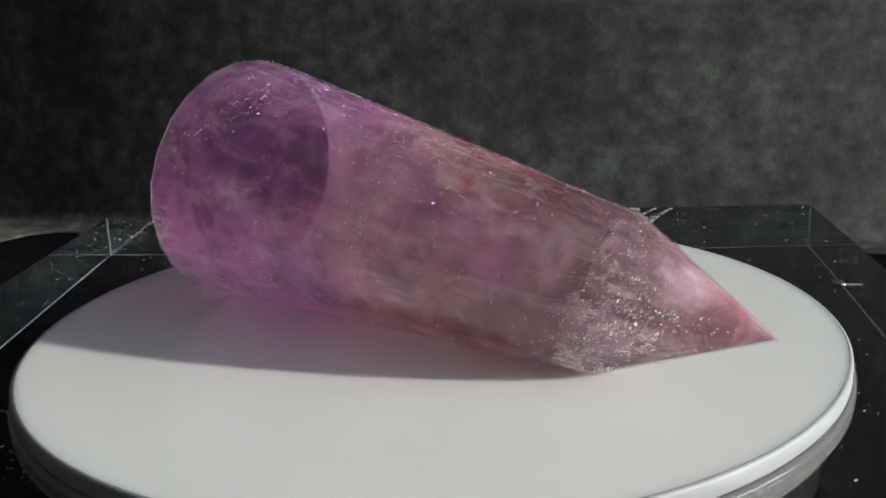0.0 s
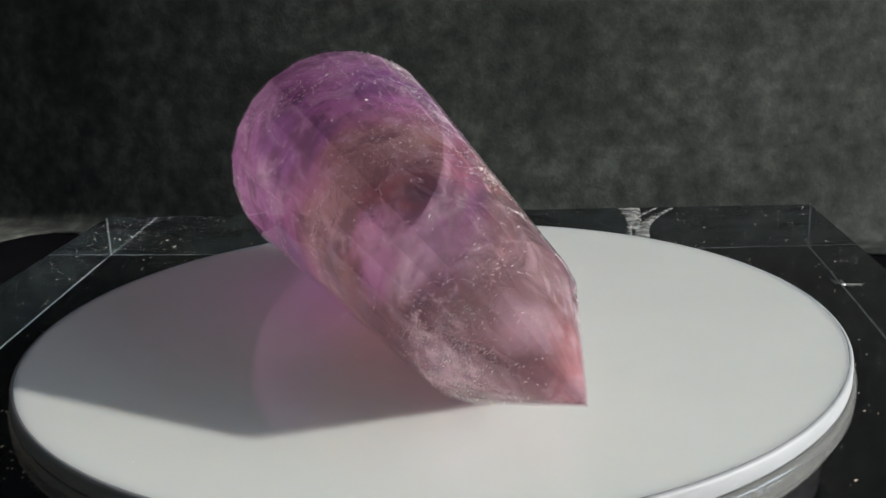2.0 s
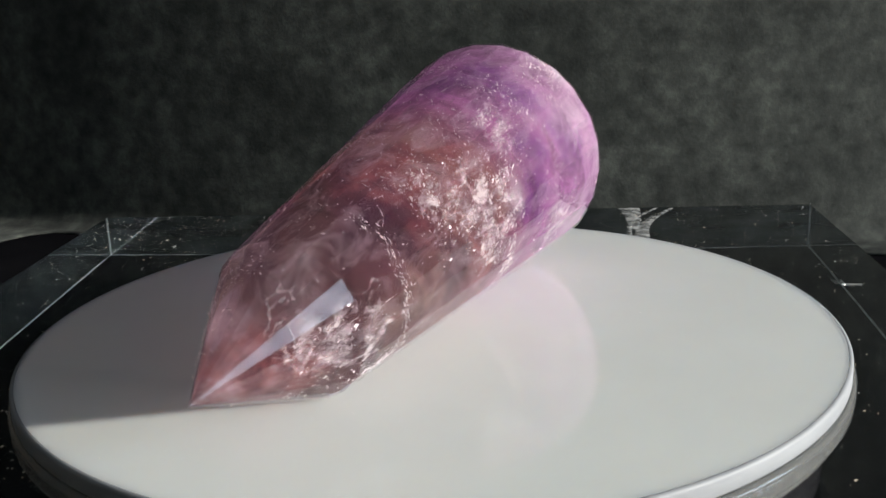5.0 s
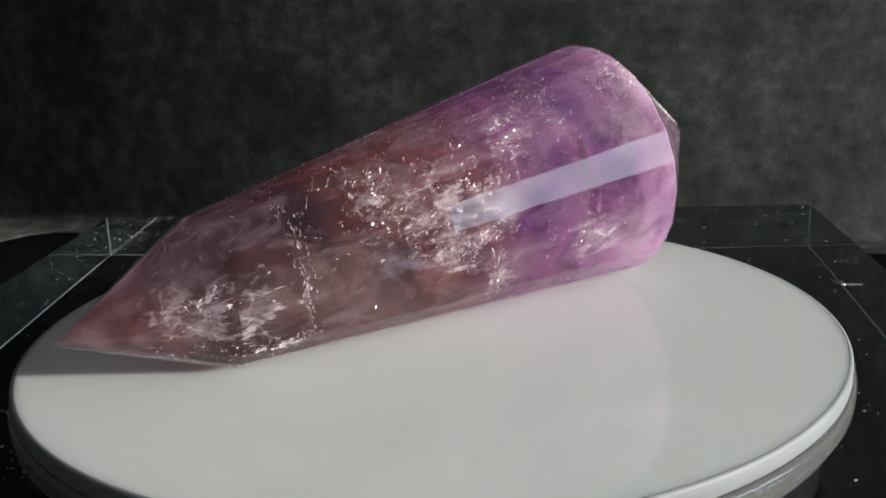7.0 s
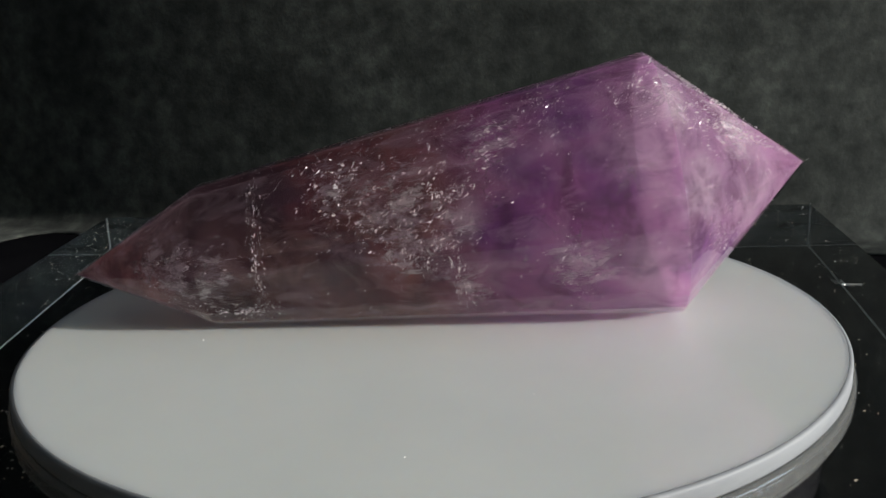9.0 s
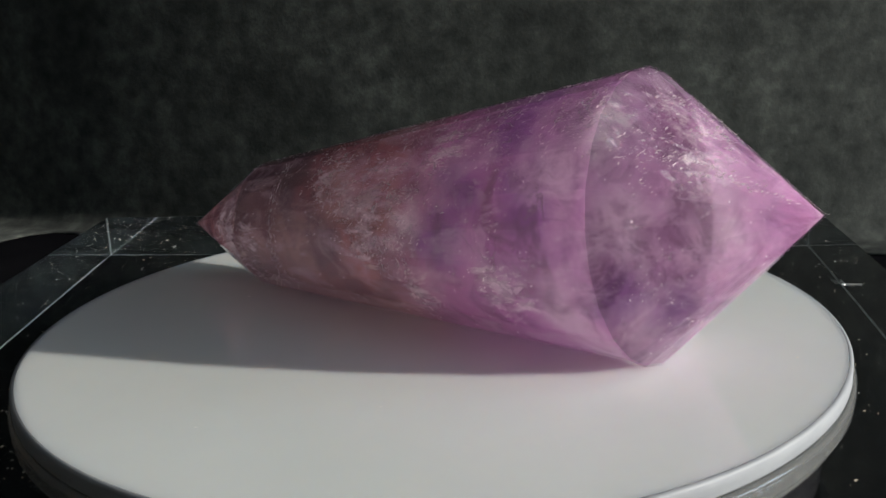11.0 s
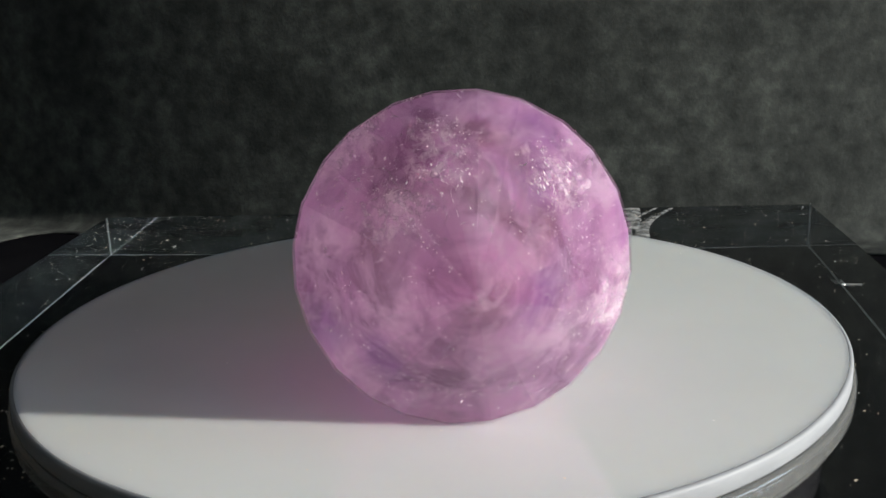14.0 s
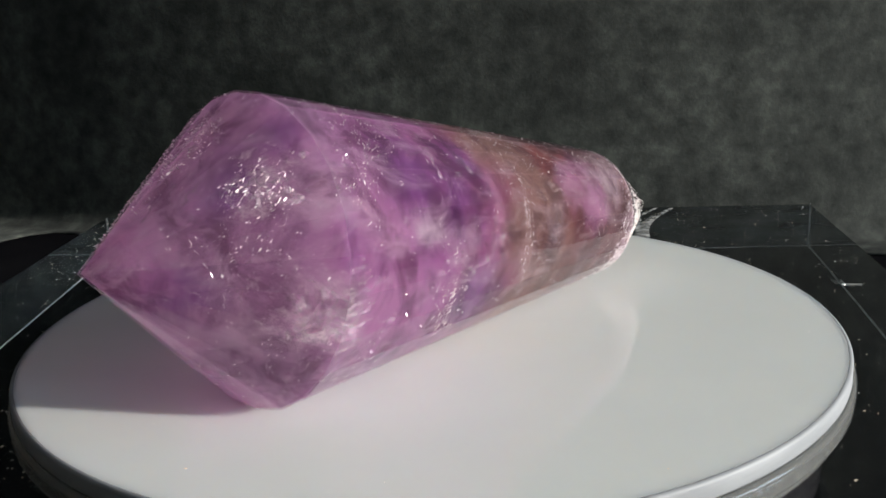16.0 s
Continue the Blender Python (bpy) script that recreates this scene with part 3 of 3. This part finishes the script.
NARROW_VEILS = [
    (-0.0200, 200, 0.92, 0.012, 50, 200, 0.0004, 0.5), (-0.0118, 319, 0.92, 0.006, 30, 420, 0.0006, 0.7), (-0.0107, 33, 0.93, 0.007, 40, 320, 0.0004, 0.6),
    (-0.0090, 293, 0.88, 0.006, 24, 260, 0.0006, 0.4), (-0.0029, 24, 0.94, 0.008, 40, 320, 0.0004, 0.4), (-0.0027, 85, 0.93, 0.0014, 34, 220, 0.0004, 1.5),
    (-0.0019, 268, 0.93, 0.005, 14, 420, 0.0005, 1.2), (0.0023, 292, 0.90, 0.006, 26, 520, 0.0007, 0.5), (0.0035, 243, 0.94, 0.0014, 26, 260, 0.0006, 1.4),
]
WIDE_VEILS = [
    (0.0050, 340, 0.92, 0.010, 50, 260, 0.0004, 0.5), (0.0050, 60, 0.93, 0.016, 60, 220, 0.0003, 0.5), (0.0108, 318, 0.92, 0.003, 16, 260, 0.0006, 0.3),
    (0.0139, 108, 0.93, 0.003, 26, 300, 0.0005, 1.2), (0.0190, 294, 0.94, 0.006, 40, 200, 0.0004, 0.6), (0.0192, 330, 0.93, 0.004, 26, 220, 0.0005, 0.8),
    (0.0203, 250, 0.93, 0.005, 22, 240, 0.0005, 0.6), (0.0258, 26, 0.93, 0.005, 26, 260, 0.0005, 1.0), (0.0284, 323, 0.93, 0.003, 20, 180, 0.0005, 0.9),
    (0.0311, 55, 0.90, 0.004, 16, 180, 0.0005, 0.9),
]
POINT_VEILS = [
    (0.0334, 328, 0.92, 0.003, 18, 240, 0.0006, 0.5), (0.0340, 120, 0.93, 0.010, 50, 260, 0.0004, 0.7), (0.0395, 312, 0.92, 0.004, 18, 200, 0.0005, 0.4),
    (0.0404, 215, 0.90, 0.004, 60, 260, 0.0004, 0.8), (0.0405, 45, 0.90, 0.003, 14, 260, 0.0007, 0.5), (0.0422, 346, 0.92, 0.006, 26, 340, 0.0006, 0.3),
    (0.0425, 70, 0.90, 0.004, 30, 200, 0.0005, 0.5), (0.0450, 316, 0.92, 0.008, 10, 320, 0.0006, 0.1),
]


def build_stone():
    stone = tagged(empty("amethyst_point"), "polished double-pointed amethyst, violet fading to smoky mauve, on white plate", "crystal")
    place = stone_frame()
    def fit(ob):
        ob.matrix_local = place
        return ob
    fit(part("facet_skin", stone_bm(0.0), M_SKIN, stone, "clear polished facets of the crystal"))
    fit(part("veins", shell_bm(0.00012, 0.0004), M_VEIN, stone, "pale wisps and crackle under the facets"))
    fit(part("body", shell_bm(0.0003, 0.0006), M_BODY, stone, "cloudy violet and smoky mauve quartz"))
    rng = random.Random(11)
    for spec in TIP_VEILS + NARROW_VEILS + WIDE_VEILS + POINT_VEILS:
        fit(part("fracture_veil", veil(rng, *spec), M_FLAKE, stone, "glittering pale healed fracture"))
    for spec in LONG_CRACKS + FINE_CRACKS:
        fit(part("crack", crack(rng, *spec), M_FLAKE, stone, "thin pale crack line"))
    bm = bmesh.new()
    for _ in range(3200):
        x = rng.uniform(-LONG / 2 - TIP_A * 0.8, LONG / 2 + TIP_B * 0.8)
        a, r = rng.uniform(0, 2 * math.pi), max(0.0, radius_at(x) * 0.9914 - rng.uniform(0.00005, 0.0003))
        add_flake(bm, rng, Vector((x, r * math.sin(a), r * math.cos(a))), Vector((rng.gauss(0, 1), rng.gauss(0, 1), rng.gauss(0, 1))), 0.00007 + 0.00030 * rng.random() ** 2)
    tagged(fit(part("speck", bm, M_FLAKE, stone, "tiny bright specks inside the crystal")), kind="stuff")
    return stone


# ---- dust ----
def dust_bm(rng, spots):
    bm = bmesh.new()
    for x, y, z, s in spots:
        vs = [bm.verts.new((x + s * rng.uniform(-1, 1), y + s * rng.uniform(-1, 1), z + s * rng.uniform(0.05, 0.6))) for _ in range(4)]
        for f in ((0, 1, 2), (0, 2, 3), (0, 3, 1), (1, 3, 2)):
            bm.faces.new([vs[i] for i in f])
    return bm


def build_dust(disc, block):
    rng = random.Random(5)
    spots = []
    for _ in range(45):
        r, a = 0.058 * math.sqrt(rng.random()), rng.uniform(0, 2 * math.pi)
        spots.append((r * math.cos(a), r * math.sin(a), 0.0, rng.uniform(0.00008, 0.00025)))
    tagged(part("dust", dust_bm(rng, spots), M_DUST, disc, "scattered pale dust specks"), kind="stuff")
    spots = []
    for _ in range(4200):
        spots.append((rng.uniform(-0.1, 0.1), rng.uniform(-0.1, 0.1), BLOCK_TOP, 0.00032 * rng.random() ** 4 + 0.00007))
    for _ in range(520):
        spots.append((-0.1 + 0.075 * rng.random() ** 1.4, 0.1 - 0.075 * rng.random() ** 1.6, BLOCK_TOP, 0.00024 * rng.random() ** 3 + 0.00005))
    for _ in range(700):
        spots.append((-0.075 + 0.022 * rng.gauss(0, 1), -0.052 + 0.022 * rng.gauss(0, 1), BLOCK_TOP, 0.00030 * rng.random() ** 3 + 0.00007))
    tagged(part("dust", dust_bm(rng, spots), M_DUST, block, "scattered pale dust specks"), kind="stuff")


build_setting()
build_backdrop()
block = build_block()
plate = build_turntable()
stone = build_stone()
build_dust(plate, block)

# degrees of turn of the plate, second by second
TURN = [(0.0, 141.1), (0.5, 132.8), (1.0, 124.6), (1.5, 116.9), (2.0, 109.3), (2.5, 101.8), (3.0, 94.4), (3.5, 86.8), (4.2, 76.2),
        (5.25, 60.0), (6.3, 43.8), (7.0, 32.5), (7.5, 24.3), (8.0, 15.8), (8.5, 7.2), (9.2, -5.2), (10.25, -23.8), (11.3, -42.0),
        (12.0, -53.7), (12.5, -61.8), (13.0, -69.7), (13.3, -74.8), (13.6, -80.4), (13.9, -86.6), (14.2, -93.5), (14.4, -99.0),
        (14.6, -105.0), (14.8, -111.5), (15.0, -117.2), (15.2, -121.7), (15.5, -127.2), (16.0, -134.8)]


def motions():
    walk(plate, [(t, pose(0, 0, 0, 0, 0, a)) for t, a in TURN])
    walk(stone, [(t, pose(0, 0, 0, 0, 0, a) @ Matrix.Translation(OFF)) for t, a in TURN])


motions()
